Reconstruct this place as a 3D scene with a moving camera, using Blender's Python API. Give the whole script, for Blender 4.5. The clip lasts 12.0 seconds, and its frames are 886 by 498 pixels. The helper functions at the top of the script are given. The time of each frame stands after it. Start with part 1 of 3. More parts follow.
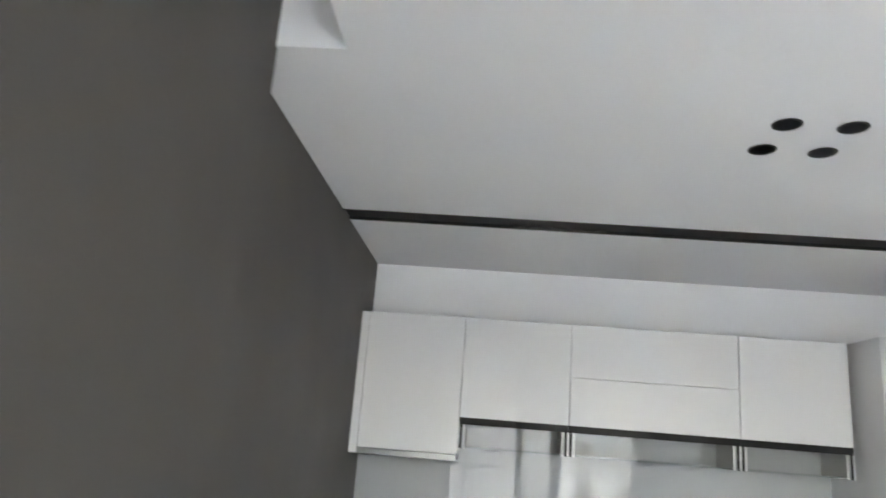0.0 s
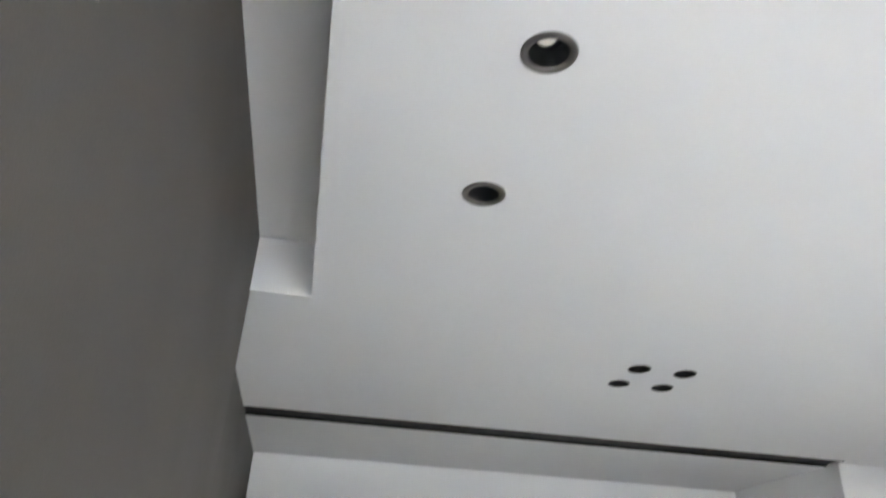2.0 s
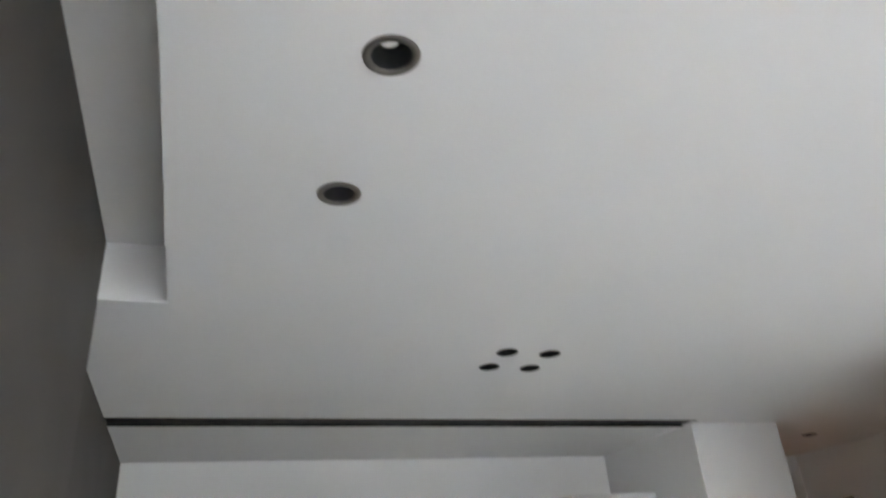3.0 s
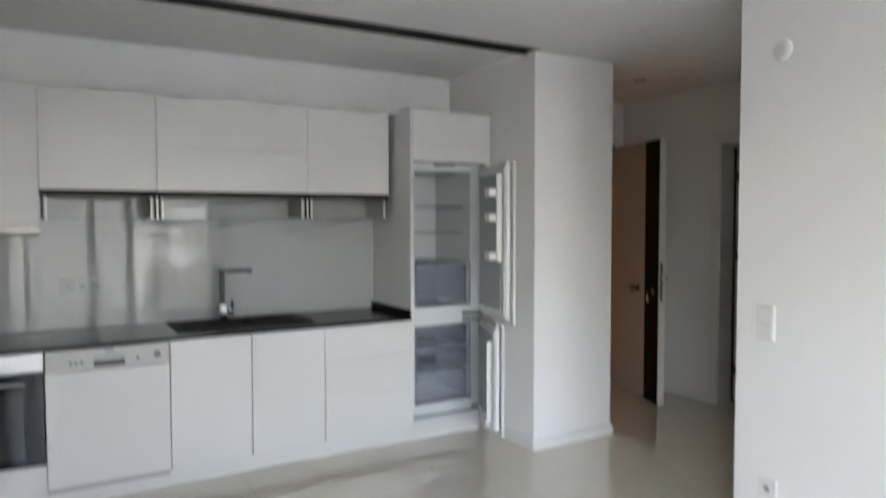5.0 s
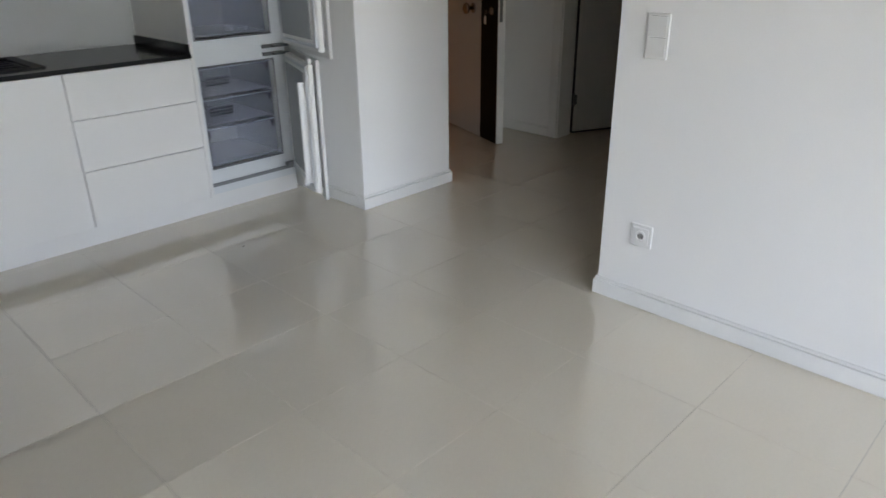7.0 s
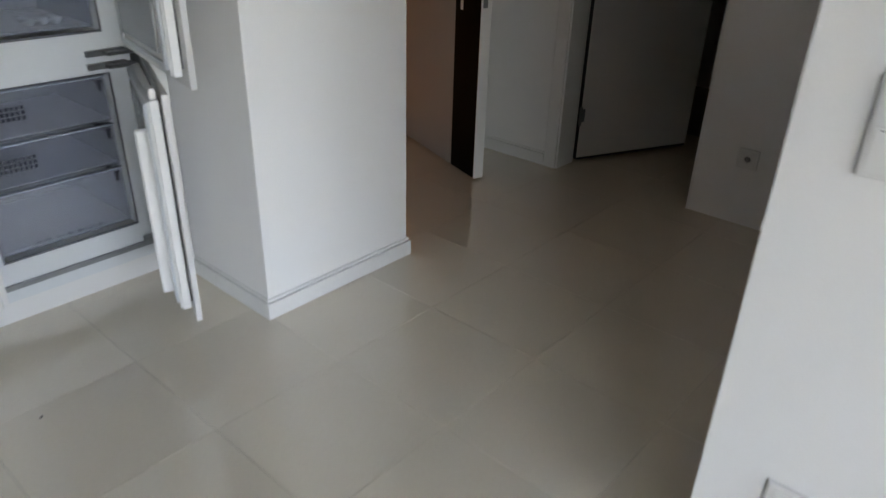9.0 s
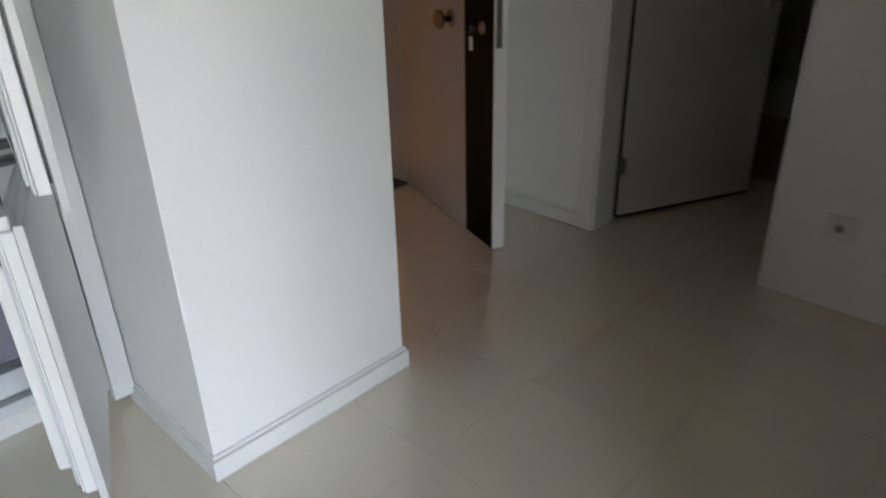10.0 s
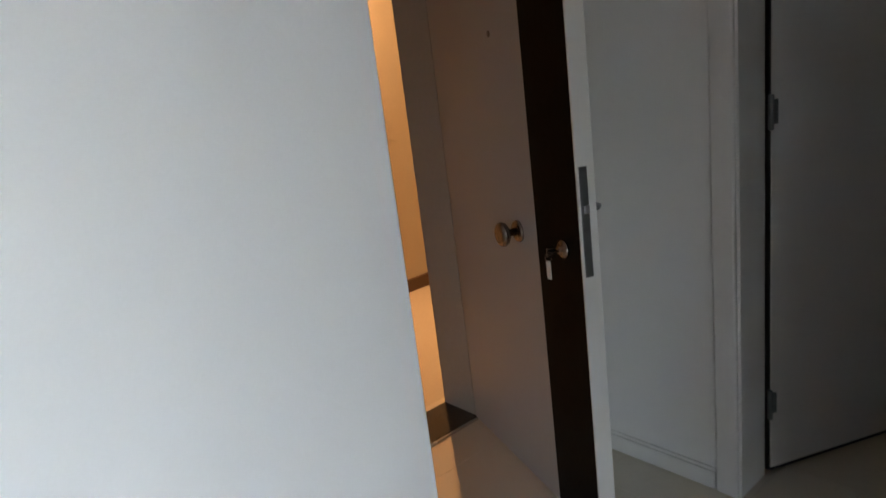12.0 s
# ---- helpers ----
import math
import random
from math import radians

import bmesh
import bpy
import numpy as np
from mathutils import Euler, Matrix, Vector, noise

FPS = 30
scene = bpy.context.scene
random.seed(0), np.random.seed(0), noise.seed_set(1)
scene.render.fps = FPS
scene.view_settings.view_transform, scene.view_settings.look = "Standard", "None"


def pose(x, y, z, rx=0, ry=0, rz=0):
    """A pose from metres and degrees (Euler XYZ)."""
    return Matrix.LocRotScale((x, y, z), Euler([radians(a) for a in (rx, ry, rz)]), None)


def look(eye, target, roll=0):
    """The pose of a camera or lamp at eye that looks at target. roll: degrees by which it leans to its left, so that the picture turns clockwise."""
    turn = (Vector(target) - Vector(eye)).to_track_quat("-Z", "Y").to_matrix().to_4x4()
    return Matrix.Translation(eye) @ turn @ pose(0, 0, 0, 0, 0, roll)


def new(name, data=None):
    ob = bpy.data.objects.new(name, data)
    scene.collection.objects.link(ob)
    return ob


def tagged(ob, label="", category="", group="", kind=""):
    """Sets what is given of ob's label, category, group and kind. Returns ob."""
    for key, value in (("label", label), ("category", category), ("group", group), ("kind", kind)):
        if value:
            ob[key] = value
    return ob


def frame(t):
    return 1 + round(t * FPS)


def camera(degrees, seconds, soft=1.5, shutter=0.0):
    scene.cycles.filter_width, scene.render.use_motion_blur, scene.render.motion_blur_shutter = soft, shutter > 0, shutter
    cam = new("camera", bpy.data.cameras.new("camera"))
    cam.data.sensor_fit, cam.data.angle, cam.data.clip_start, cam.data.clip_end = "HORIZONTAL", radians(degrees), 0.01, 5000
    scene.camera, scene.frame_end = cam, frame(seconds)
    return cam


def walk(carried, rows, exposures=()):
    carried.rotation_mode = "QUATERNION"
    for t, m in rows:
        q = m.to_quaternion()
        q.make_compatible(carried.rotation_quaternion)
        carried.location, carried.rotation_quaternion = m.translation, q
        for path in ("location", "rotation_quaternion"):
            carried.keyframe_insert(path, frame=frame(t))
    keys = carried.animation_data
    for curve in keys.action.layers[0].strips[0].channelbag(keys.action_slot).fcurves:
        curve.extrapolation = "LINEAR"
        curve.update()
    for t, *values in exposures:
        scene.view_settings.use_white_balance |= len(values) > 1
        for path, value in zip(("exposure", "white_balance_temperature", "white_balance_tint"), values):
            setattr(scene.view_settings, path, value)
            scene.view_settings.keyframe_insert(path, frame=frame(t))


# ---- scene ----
cam = camera(64.9, 12.0, shutter=0.5)
PATH = [
    (0, (-1.975, -3.643, 1.625), (-2.118, -1.709, 2.117), 4.6),
    (0.5, (-2.198, -3.749, 1.627), (-2.387, -1.832, 2.164), 4.2),
    (1, (-2.326, -3.87, 1.635), (-2.318, -1.94, 2.157), 2.6),
    (1.5, (-2.334, -4.002, 1.653), (-2.183, -2.146, 2.381), 3.5),
    (2, (-2.339, -4.089, 1.677), (-2.039, -2.351, 2.621), 2.8),
    (2.5, (-2.307, -4.122, 1.691), (-1.884, -2.479, 2.749), 0.1),
    (2.7, (-2.303, -4.121, 1.724), (-1.788, -2.473, 2.734), -2.4),
    (4.3, (-2.185, -4.064, 1.6), (-1.318, -2.294, 1.939), -2.2),
    (4.5, (-2.181, -4.055, 1.591), (-1.287, -2.284, 1.845), -1.8),
    (5, (-2.136, -4.038, 1.527), (-1.121, -2.317, 1.436), -0.1),
    (5.5, (-2.116, -3.998, 1.459), (-1.055, -2.36, 1.023), 1.1),
    (6, (-2.046, -3.867, 1.393), (-0.974, -2.292, 0.782), -0.7),
    (6.5, (-1.904, -3.603, 1.36), (-0.663, -2.209, 0.64), -2.0),
    (6.7, (-1.793, -3.497, 1.36), (-0.53, -2.155, 0.581), -1.3),
    (8.3, (-0.981, -2.564, 1.362), (0.49, -1.462, 0.573), 1.0),
    (8.5, (-0.836, -2.477, 1.339), (0.601, -1.338, 0.541), 1.7),
    (9, (-0.491, -2.248, 1.347), (0.85, -1.084, 0.428), 1.7),
    (9.5, (-0.205, -2.02, 1.357), (1.194, -0.912, 0.453), 0.6),
    (10, (0.096, -1.877, 1.359), (1.371, -0.62, 0.467), -1.4),
    (10.5, (0.374, -1.803, 1.399), (1.449, -0.35, 0.544), -5.8),
    (11, (0.529, -1.624, 1.425), (1.68, -0.163, 0.689), -4.4),
    (11.5, (0.636, -1.44, 1.485), (1.839, 0.035, 0.873), -5.8),
    (12, (0.73, -1.276, 1.479), (1.969, 0.204, 0.952), -7.2),
]
walk(cam, [(t, look(eye, target, roll)) for t, eye, target, roll in PATH], [(0.0, 4.82, 8350, 20), (1.0, 4.94, 8350, 20), (1.5, 4.87, 8350, 20), (2.0, 4.68, 8350, 20), (2.7, 4.28, 8450, 20), (5.0, 4.22, 8600, 21), (6.5, 3.92, 8600, 21), (8.5, 3.84, 8600, 21), (9.5, 4.25, 8500, 20), (10.0, 4.3, 8350, 19), (10.5, 4.2, 8000, 18), (11.0, 4.16, 7900, 18), (12.0, 4.5, 7700, 18)])

# ---- world, sun ----
world = bpy.data.worlds.new("sky_world")
scene.world = world
world.use_nodes = True
wn = world.node_tree
sky = wn.nodes.new("ShaderNodeTexSky")
sky.sky_type = "NISHITA"
sky.sun_disc = False
sky.sun_elevation = radians(42)
sky.sun_rotation = radians(30)
sky.air_density, sky.dust_density, sky.ozone_density = 1.0, 3.6, 1.0
wn.nodes["Background"].inputs["Strength"].default_value = 0.15
wn.links.new(sky.outputs["Color"], wn.nodes["Background"].inputs["Color"])
sun_data = bpy.data.lights.new("sun", "SUN")
sun_data.energy, sun_data.angle, sun_data.color = 0.5, radians(25), (0.80, 0.90, 1.0)
sun = new("sun", sun_data)
sun.matrix_world = look((6, 10, 12), (0, 0, 0))
# Sky portals at the openings; the second serves the added, unseen window.
for name, at, turn, size in (("window_light", (-1.04, -6.74, 1.23), (90, 0, 0), (2.9, 2.42)), ("added_window_light", (-4.5, -6.74, 1.23), (90, 0, 0), (3.0, 2.42))):
    portal = bpy.data.lights.new(name, "AREA")
    portal.shape, portal.size, portal.size_y = "RECTANGLE", *size
    portal.cycles.is_portal = True
    new(name, portal).matrix_world = pose(*at, *turn)
lamp_data = bpy.data.lights.new("corridor_lamp", "AREA")
lamp_data.energy, lamp_data.size, lamp_data.color = 0.85, 0.018, (1.0, 0.57, 0.29)
lamp_data.spread = radians(100)
corridor_lamp = new("corridor_lamp", lamp_data)
corridor_lamp.matrix_world = pose(3.17, 1.84, 2.76)


# ---- materials ----
def material(name, colour, rough=0.5, metal=0.0, bump=0.0, scale=60.0, vary=0.06, large=2.0, coat=0.0, per_object=0.0, rough_vary=0.08, spec=0.5):
    """Painted, stone or metal surface: fine grain, broad mottling and slight relief."""
    m = bpy.data.materials.new(name)
    m.use_nodes = True
    nt = m.node_tree
    b = nt.nodes["Principled BSDF"]
    b.inputs["Metallic"].default_value = metal
    b.inputs["Coat Weight"].default_value = coat
    b.inputs["Coat Roughness"].default_value = 0.03
    b.inputs["Specular IOR Level"].default_value = spec
    tc = nt.nodes.new("ShaderNodeTexCoord")
    geo = nt.nodes.new("ShaderNodeNewGeometry")
    fine = nt.nodes.new("ShaderNodeTexNoise")
    fine.inputs["Scale"].default_value = scale
    fine.inputs["Detail"].default_value = 6
    broad = nt.nodes.new("ShaderNodeTexNoise")
    broad.inputs["Scale"].default_value = large
    broad.inputs["Detail"].default_value = 4
    for n in (fine, broad):
        nt.links.new(geo.outputs["Position"], n.inputs["Vector"])
    add = nt.nodes.new("ShaderNodeMath")
    add.operation = "ADD"
    nt.links.new(fine.outputs["Fac"], add.inputs[0])
    nt.links.new(broad.outputs["Fac"], add.inputs[1])
    last = add
    if per_object:
        info = nt.nodes.new("ShaderNodeObjectInfo")
        mul = nt.nodes.new("ShaderNodeMath")
        mul.operation = "MULTIPLY_ADD"
        mul.inputs[1].default_value = per_object
        nt.links.new(info.outputs["Random"], mul.inputs[0])
        nt.links.new(add.outputs[0], mul.inputs[2])
        last = mul
    mp = nt.nodes.new("ShaderNodeMapRange")
    mp.inputs["From Min"].default_value, mp.inputs["From Max"].default_value = 0.6, 1.4 + per_object
    mp.inputs["To Min"].default_value, mp.inputs["To Max"].default_value = 1 - vary, 1 + vary
    nt.links.new(last.outputs[0], mp.inputs["Value"])
    mix = nt.nodes.new("ShaderNodeVectorMath")
    mix.operation = "SCALE"
    mix.inputs[0].default_value = colour
    nt.links.new(mp.outputs["Result"], mix.inputs["Scale"])
    nt.links.new(mix.outputs["Vector"], b.inputs["Base Color"])
    mr = nt.nodes.new("ShaderNodeMapRange")
    mr.inputs["From Min"].default_value, mr.inputs["From Max"].default_value = 0.3, 0.7
    mr.inputs["To Min"].default_value, mr.inputs["To Max"].default_value = max(0.0, rough - rough_vary * rough), min(1.0, rough + rough_vary * rough)
    nt.links.new(broad.outputs["Fac"], mr.inputs["Value"])
    nt.links.new(mr.outputs["Result"], b.inputs["Roughness"])
    if bump:
        bp = nt.nodes.new("ShaderNodeBump")
        bp.inputs["Strength"].default_value = bump
        bp.inputs["Distance"].default_value = 0.004
        nt.links.new(fine.outputs["Fac"], bp.inputs["Height"])
        nt.links.new(bp.outputs["Normal"], b.inputs["Normal"])
    return m


def clear(name, colour, rough=0.02, alpha=1.0, ior=1.45):
    m = bpy.data.materials.new(name)
    m.use_nodes = True
    b = m.node_tree.nodes["Principled BSDF"]
    b.inputs["Base Color"].default_value = (*colour, 1)
    b.inputs["Roughness"].default_value = rough
    b.inputs["IOR"].default_value = ior
    b.inputs["Transmission Weight"].default_value = alpha
    return m


WHITE_WALL = material("white_wall_paint", (0.85, 0.85, 0.845), 0.62, bump=0.015, scale=220, vary=0.02)
CEILING_PAINT = material("ceiling_paint", (0.86, 0.86, 0.86), 0.75, bump=0.06, scale=250, vary=0.02)
TAUPE = material("taupe_wall_paint", (0.075, 0.067, 0.059), 0.55, bump=0.05, scale=180, vary=0.06)
TRIM = material("white_trim", (0.80, 0.80, 0.79), 0.35, vary=0.02)
CABINET = material("matt_white_lacquer", (0.69, 0.685, 0.675), 0.38, vary=0.018, scale=400, bump=0.02)
CARCASS = material("grey_carcass_board", (0.42, 0.42, 0.41), 0.5, vary=0.03)
GRIP = material("dark_grip_profile", (0.018, 0.018, 0.019), 0.5, spec=0.2)
GRANITE = material("black_granite", (0.012, 0.012, 0.013), 0.15, scale=350, vary=0.4, large=40, spec=0.11)
SINK = material("black_composite", (0.008, 0.008, 0.009), 0.5, spec=0.2, scale=500, vary=0.3, bump=0.05)
SPLASH = material("grey_painted_glass", (0.40, 0.41, 0.402), 0.002, vary=0.01, rough_vary=0.02, spec=0.43)
TILE = material("polished_cream_porcelain", (0.75, 0.67, 0.54), 0.024, vary=0.03, scale=90, large=3, per_object=0.05, rough_vary=0.1, spec=1.0, coat=0.75)
TILE.node_tree.nodes["Principled BSDF"].inputs["Coat Roughness"].default_value = 0.016
GROUT = material("cement_grout", (0.28, 0.26, 0.225), 0.9, bump=0.2)
STEEL = material("brushed_steel", (0.60, 0.60, 0.60), 0.28, metal=1.0, scale=300)
CHROME = material("chrome", (0.80, 0.80, 0.82), 0.08, metal=1.0)
BLACK_GLASS = material("black_oven_glass", (0.006, 0.006, 0.007), 0.06, spec=0.22)
BLACK = material("matt_black", (0.010, 0.010, 0.011), 0.6)
BRONZE = material("brushed_bronze_ring", (0.16, 0.145, 0.135), 0.4, metal=0.6)
NICKEL = material("satin_nickel", (0.27, 0.25, 0.235), 0.26, metal=1.0)
PLASTIC = material("white_plastic", (0.78, 0.78, 0.77), 0.5, vary=0.015)
LINER = material("fridge_liner", (0.60, 0.63, 0.65), 0.32, vary=0.015)
GREY_PLASTIC = material("grey_plastic", (0.20, 0.21, 0.22), 0.4)
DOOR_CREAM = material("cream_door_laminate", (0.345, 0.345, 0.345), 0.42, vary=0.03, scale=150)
WENGE = material("dark_wenge_veneer", (0.0035, 0.003, 0.003), 0.6, vary=0.4, scale=40, bump=0.08, spec=0.08)
DOOR_WHITE = material("white_door_lacquer", (0.70, 0.70, 0.69), 0.45, vary=0.02)
THRESHOLD = material("dark_polished_granite", (0.045, 0.042, 0.04), 0.2, scale=300, vary=0.5)
CORRIDOR = material("cream_corridor_paint", (0.52, 0.45, 0.33), 0.6, vary=0.04)
CORRIDOR_TILE = material("corridor_tile", (0.58, 0.50, 0.38), 0.2, vary=0.05)
SKIRT_BROWN = material("brown_skirting_tile", (0.10, 0.06, 0.035), 0.35)
LINING = material("grey_lining_paint", (0.36, 0.37, 0.365), 0.5)
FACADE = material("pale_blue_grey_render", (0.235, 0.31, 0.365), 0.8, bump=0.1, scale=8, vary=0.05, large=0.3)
SLATE = material("grey_shutter_paint", (0.075, 0.098, 0.112), 0.6)
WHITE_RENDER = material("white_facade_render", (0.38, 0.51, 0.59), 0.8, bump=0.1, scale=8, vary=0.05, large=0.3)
SHUTTER = material("grey_window_shutter", (0.17, 0.20, 0.215), 0.5)
BOUNCE_GROUND = material("pale_bounce_ground", (0.30, 0.29, 0.27), 0.9, bump=0.2, scale=20)
FRAME = material("grey_window_frame", (0.20, 0.21, 0.215), 0.4)
GLASS = clear("window_glass", (1, 1, 1), 0.0, ior=1.1)
SHELF_GLASS = clear("shelf_glass", (0.85, 0.93, 0.92), 0.02)
DRAWER = clear("smoky_drawer_plastic", (0.30, 0.335, 0.43), 0.05, 0.0, ior=1.45)
DRAWER.node_tree.nodes["Principled BSDF"].inputs["Alpha"].default_value = 0.24
BASE_GREY = material("grey_drawer_base", (0.52, 0.53, 0.55), 0.3)
LIP = material("pale_blue_plastic_edge", (0.34, 0.38, 0.44), 0.2)
GAP_DARK = material("dark_gap_grey", (0.06, 0.06, 0.063), 0.4)
VISOR = material("polished_visor_steel", (0.24, 0.235, 0.228), 0.28, metal=1.0, scale=300)
RIM_GREY = material("dark_rim_plastic", (0.10, 0.105, 0.125), 0.4)
PALE_DRAWER = clear("pale_drawer_plastic", (0.46, 0.50, 0.60), 0.05, 0.0)
PALE_DRAWER.node_tree.nodes["Principled BSDF"].inputs["Alpha"].default_value = 0.3
VENT_DARK = material("dark_vent_grey", (0.035, 0.04, 0.055), 0.5)
DOOR_INNER = material("grey_door_liner", (0.40, 0.42, 0.43), 0.18, vary=0.015)
HINGE_METAL = material("dull_hinge_steel", (0.19, 0.20, 0.205), 0.4, metal=0.9)


# ---- mesh helpers ----
def box(bm, x0, x1, y0, y1, z0, z1, bevel=0.0, seg=2):
    """An axis-parallel block added to bm, with rounded edges where bevel is given."""
    vs = [bm.verts.new((x, y, z)) for x in (x0, x1) for y in (y0, y1) for z in (z0, z1)]
    fs = [bm.faces.new([vs[i] for i in f]) for f in ((0, 1, 3, 2), (4, 6, 7, 5), (0, 4, 5, 1), (2, 3, 7, 6), (0, 2, 6, 4), (1, 5, 7, 3))]
    if bevel:
        es = {e for f in fs for e in f.edges}
        bmesh.ops.bevel(bm, geom=list(es), offset=bevel, segments=seg, affect="EDGES", profile=0.5)
    return bm


def block(x0, x1, y0, y1, z0, z1, bevel=0.0, seg=2):
    bm = bmesh.new()
    box(bm, x0, x1, y0, y1, z0, z1, bevel, seg)
    return bm


def blocks(*rows):
    bm = bmesh.new()
    for r in rows:
        box(bm, *r)
    return bm


def ring_slab(o, i, z0, z1, upright=False):
    """A slab (x0, x1, y0, y1) with a rectangular hole, as one closed mesh; upright: in x and z, with its depth along y."""
    bm = bmesh.new()
    rows = []
    for r in (o, i):
        for z in (z0, z1):
            rows.append([bm.verts.new((x, z, y) if upright else (x, y, z)) for x, y in ((r[0], r[2]), (r[1], r[2]), (r[1], r[3]), (r[0], r[3]))])
    for a, b in ((0, 1), (1, 3), (3, 2), (2, 0)):
        for k in range(4):
            bm.faces.new((rows[a][k], rows[a][(k + 1) % 4], rows[b][(k + 1) % 4], rows[b][k]))
    return bm


def tray(x0, x1, y0, y1, z0, z1, t):
    """An open box with thin walls, as one closed mesh."""
    bm = bmesh.new()

    def ring(d, z):
        return [bm.verts.new(p) for p in ((x0 + d, y0 + d, z), (x1 - d, y0 + d, z), (x1 - d, y1 - d, z), (x0 + d, y1 - d, z))]
    loops = [ring(0, z0), ring(0, z1), ring(t, z1), ring(t, z0 + t)]
    for a, b in zip(loops, loops[1:]):
        for k in range(4):
            bm.faces.new((a[k], a[(k + 1) % 4], b[(k + 1) % 4], b[k]))
    bm.faces.new(loops[0])
    bm.faces.new(loops[-1])
    return bm


def lathe(profile, n=32, m=None, caps=True):
    """A turned shape from (radius, height) pairs round the local z axis."""
    bm = bmesh.new()
    rings = [[bm.verts.new((r * math.cos(2 * math.pi * i / n), r * math.sin(2 * math.pi * i / n), z)) for i in range(n)] for r, z in profile]
    for a, b in zip(rings, rings[1:]):
        for i in range(n):
            f = bm.faces.new((a[i], a[(i + 1) % n], b[(i + 1) % n], b[i]))
            f.smooth = True
    for ring, flip in ((rings[0], True), (rings[-1], False)):
        if caps and profile[0 if flip else -1][0] > 1e-5:
            bm.faces.new(ring[::-1] if flip else ring)
    if m is not None:
        bm.transform(m)
    return bm


def tube(points, r, n=14):
    """A round bar along points."""
    bm = bmesh.new()
    pts = [Vector(p) for p in points]
    rings = []
    for i, p in enumerate(pts):
        d = (pts[min(i + 1, len(pts) - 1)] - pts[max(i - 1, 0)]).normalized()
        side = d.cross(Vector((0.31, 0.22, 0.92))).normalized()
        up = side.cross(d)
        rings.append([bm.verts.new(p + r * (math.cos(2 * math.pi * k / n) * side + math.sin(2 * math.pi * k / n) * up)) for k in range(n)])
    for a, b in zip(rings, rings[1:]):
        for k in range(n):
            bm.faces.new((a[k], a[(k + 1) % n], b[(k + 1) % n], b[k])).smooth = True
    bm.faces.new(rings[0][::-1])
    bm.faces.new(rings[-1])
    return bm


def mesh_of(name, bm, mat):
    bmesh.ops.recalc_face_normals(bm, faces=bm.faces)
    me = bpy.data.meshes.new(name)
    bm.to_mesh(me)
    bm.free()
    me.materials.append(mat)
    return me


def part(name, bm, mat, parent, label=""):
    ob = new(name, mesh_of(name, bm, mat))
    ob.parent = parent
    if label:
        ob["label"] = label
    return ob


def solid(name, bm, mat, label, category, kind="", group=""):
    return tagged(new(name, mesh_of(name, bm, mat)), label, category, group, kind)


def thing(name, at, label, category, group="", kind="", rz=0):
    ob = new(name)
    ob.empty_display_size = 0.1
    ob.matrix_world = pose(*at, 0, 0, rz)
    return tagged(ob, label, category, group, kind)


# ---- plan ----
H = 2.583            # ceiling
LEFT_NEAR, LEFT_FAR = -2.593, -2.692
STEP_Y = -1.97       # where the thicker part of the taupe wall ends
BACK = 0.60          # kitchen wall
COL = (0.659, 1.334, -0.463)
RIGHT, RIGHT_END = 0.687, -1.947
HALL = 2.625
ENTRY = 0.729
WINDOW_Y = -6.5
ANNEX = (-6.2, -3.9)   # far wall and near wall of an unseen area added to let in light
WIN2 = (-6.0, -3.0)

solid("floor", blocks((-3.0, 5.2, -6.7, 2.6, -0.25, -0.003), (-6.4, -3.0, -6.7, -3.7, -0.25, -0.003)), GROUT, "cement screed and grout under the floor tiles", "floor", "structure")
solid("wall_left_near", block(-2.9, LEFT_NEAR, ANNEX[1], STEP_Y, 0, 2.9), TAUPE, "dark taupe painted wall, smooth plaster", "wall", "structure")
solid("wall_annex", blocks((ANNEX[0] - 0.2, ANNEX[0], WINDOW_Y - 0.2, ANNEX[1], 0, 2.9), (ANNEX[0] - 0.2, -2.9, ANNEX[1], ANNEX[1] + 0.2, 0, 2.9)), WHITE_WALL, "plain white walls of an unseen area added for light", "wall", "structure")
solid("wall_left_far", block(-2.9, LEFT_FAR, STEP_Y, 0.8, 0, 2.9), TAUPE, "dark taupe painted wall set back beside the kitchen", "wall", "structure")
solid("wall_kitchen", block(LEFT_FAR, COL[0], BACK, 0.8, 0, 2.9), WHITE_WALL, "white painted wall behind the kitchen units", "wall", "structure")
solid("wall_column", block(COL[0], COL[1], COL[2], 0.92, 0, H + 0.05, 0.003), WHITE_WALL, "white painted wall block beside the fridge", "wall", "structure")
solid("wall_right", block(RIGHT, RIGHT + 0.15, WINDOW_Y, RIGHT_END, 0, H + 0.05, 0.003), WHITE_WALL, "cool white painted wall with switch and socket", "wall", "structure")
solid("wall_entrance", blocks((COL[1], 1.53, ENTRY, 0.92, 0, 2.7), (1.53, 2.482, ENTRY, 0.92, 2.165, 2.7), (2.482, 2.78, ENTRY, 0.92, 0, 2.7)), WHITE_WALL, "grey-white wall round the entrance door", "wall", "structure")
solid("wall_hall", blocks((HALL, 2.78, -0.33, ENTRY, 0, 2.7), (HALL, 2.78, -1.105, -0.33, 2.12, 2.7), (HALL, 2.78, -3.2, -1.105, 0, 2.7)), WHITE_WALL, "white painted hall wall with a doorway", "wall", "structure")
solid("wall_hall_end", block(RIGHT + 0.15, 2.78, -3.35, -3.2, 0, 2.7), WHITE_WALL, "plain white wall closing the hall", "wall", "structure")
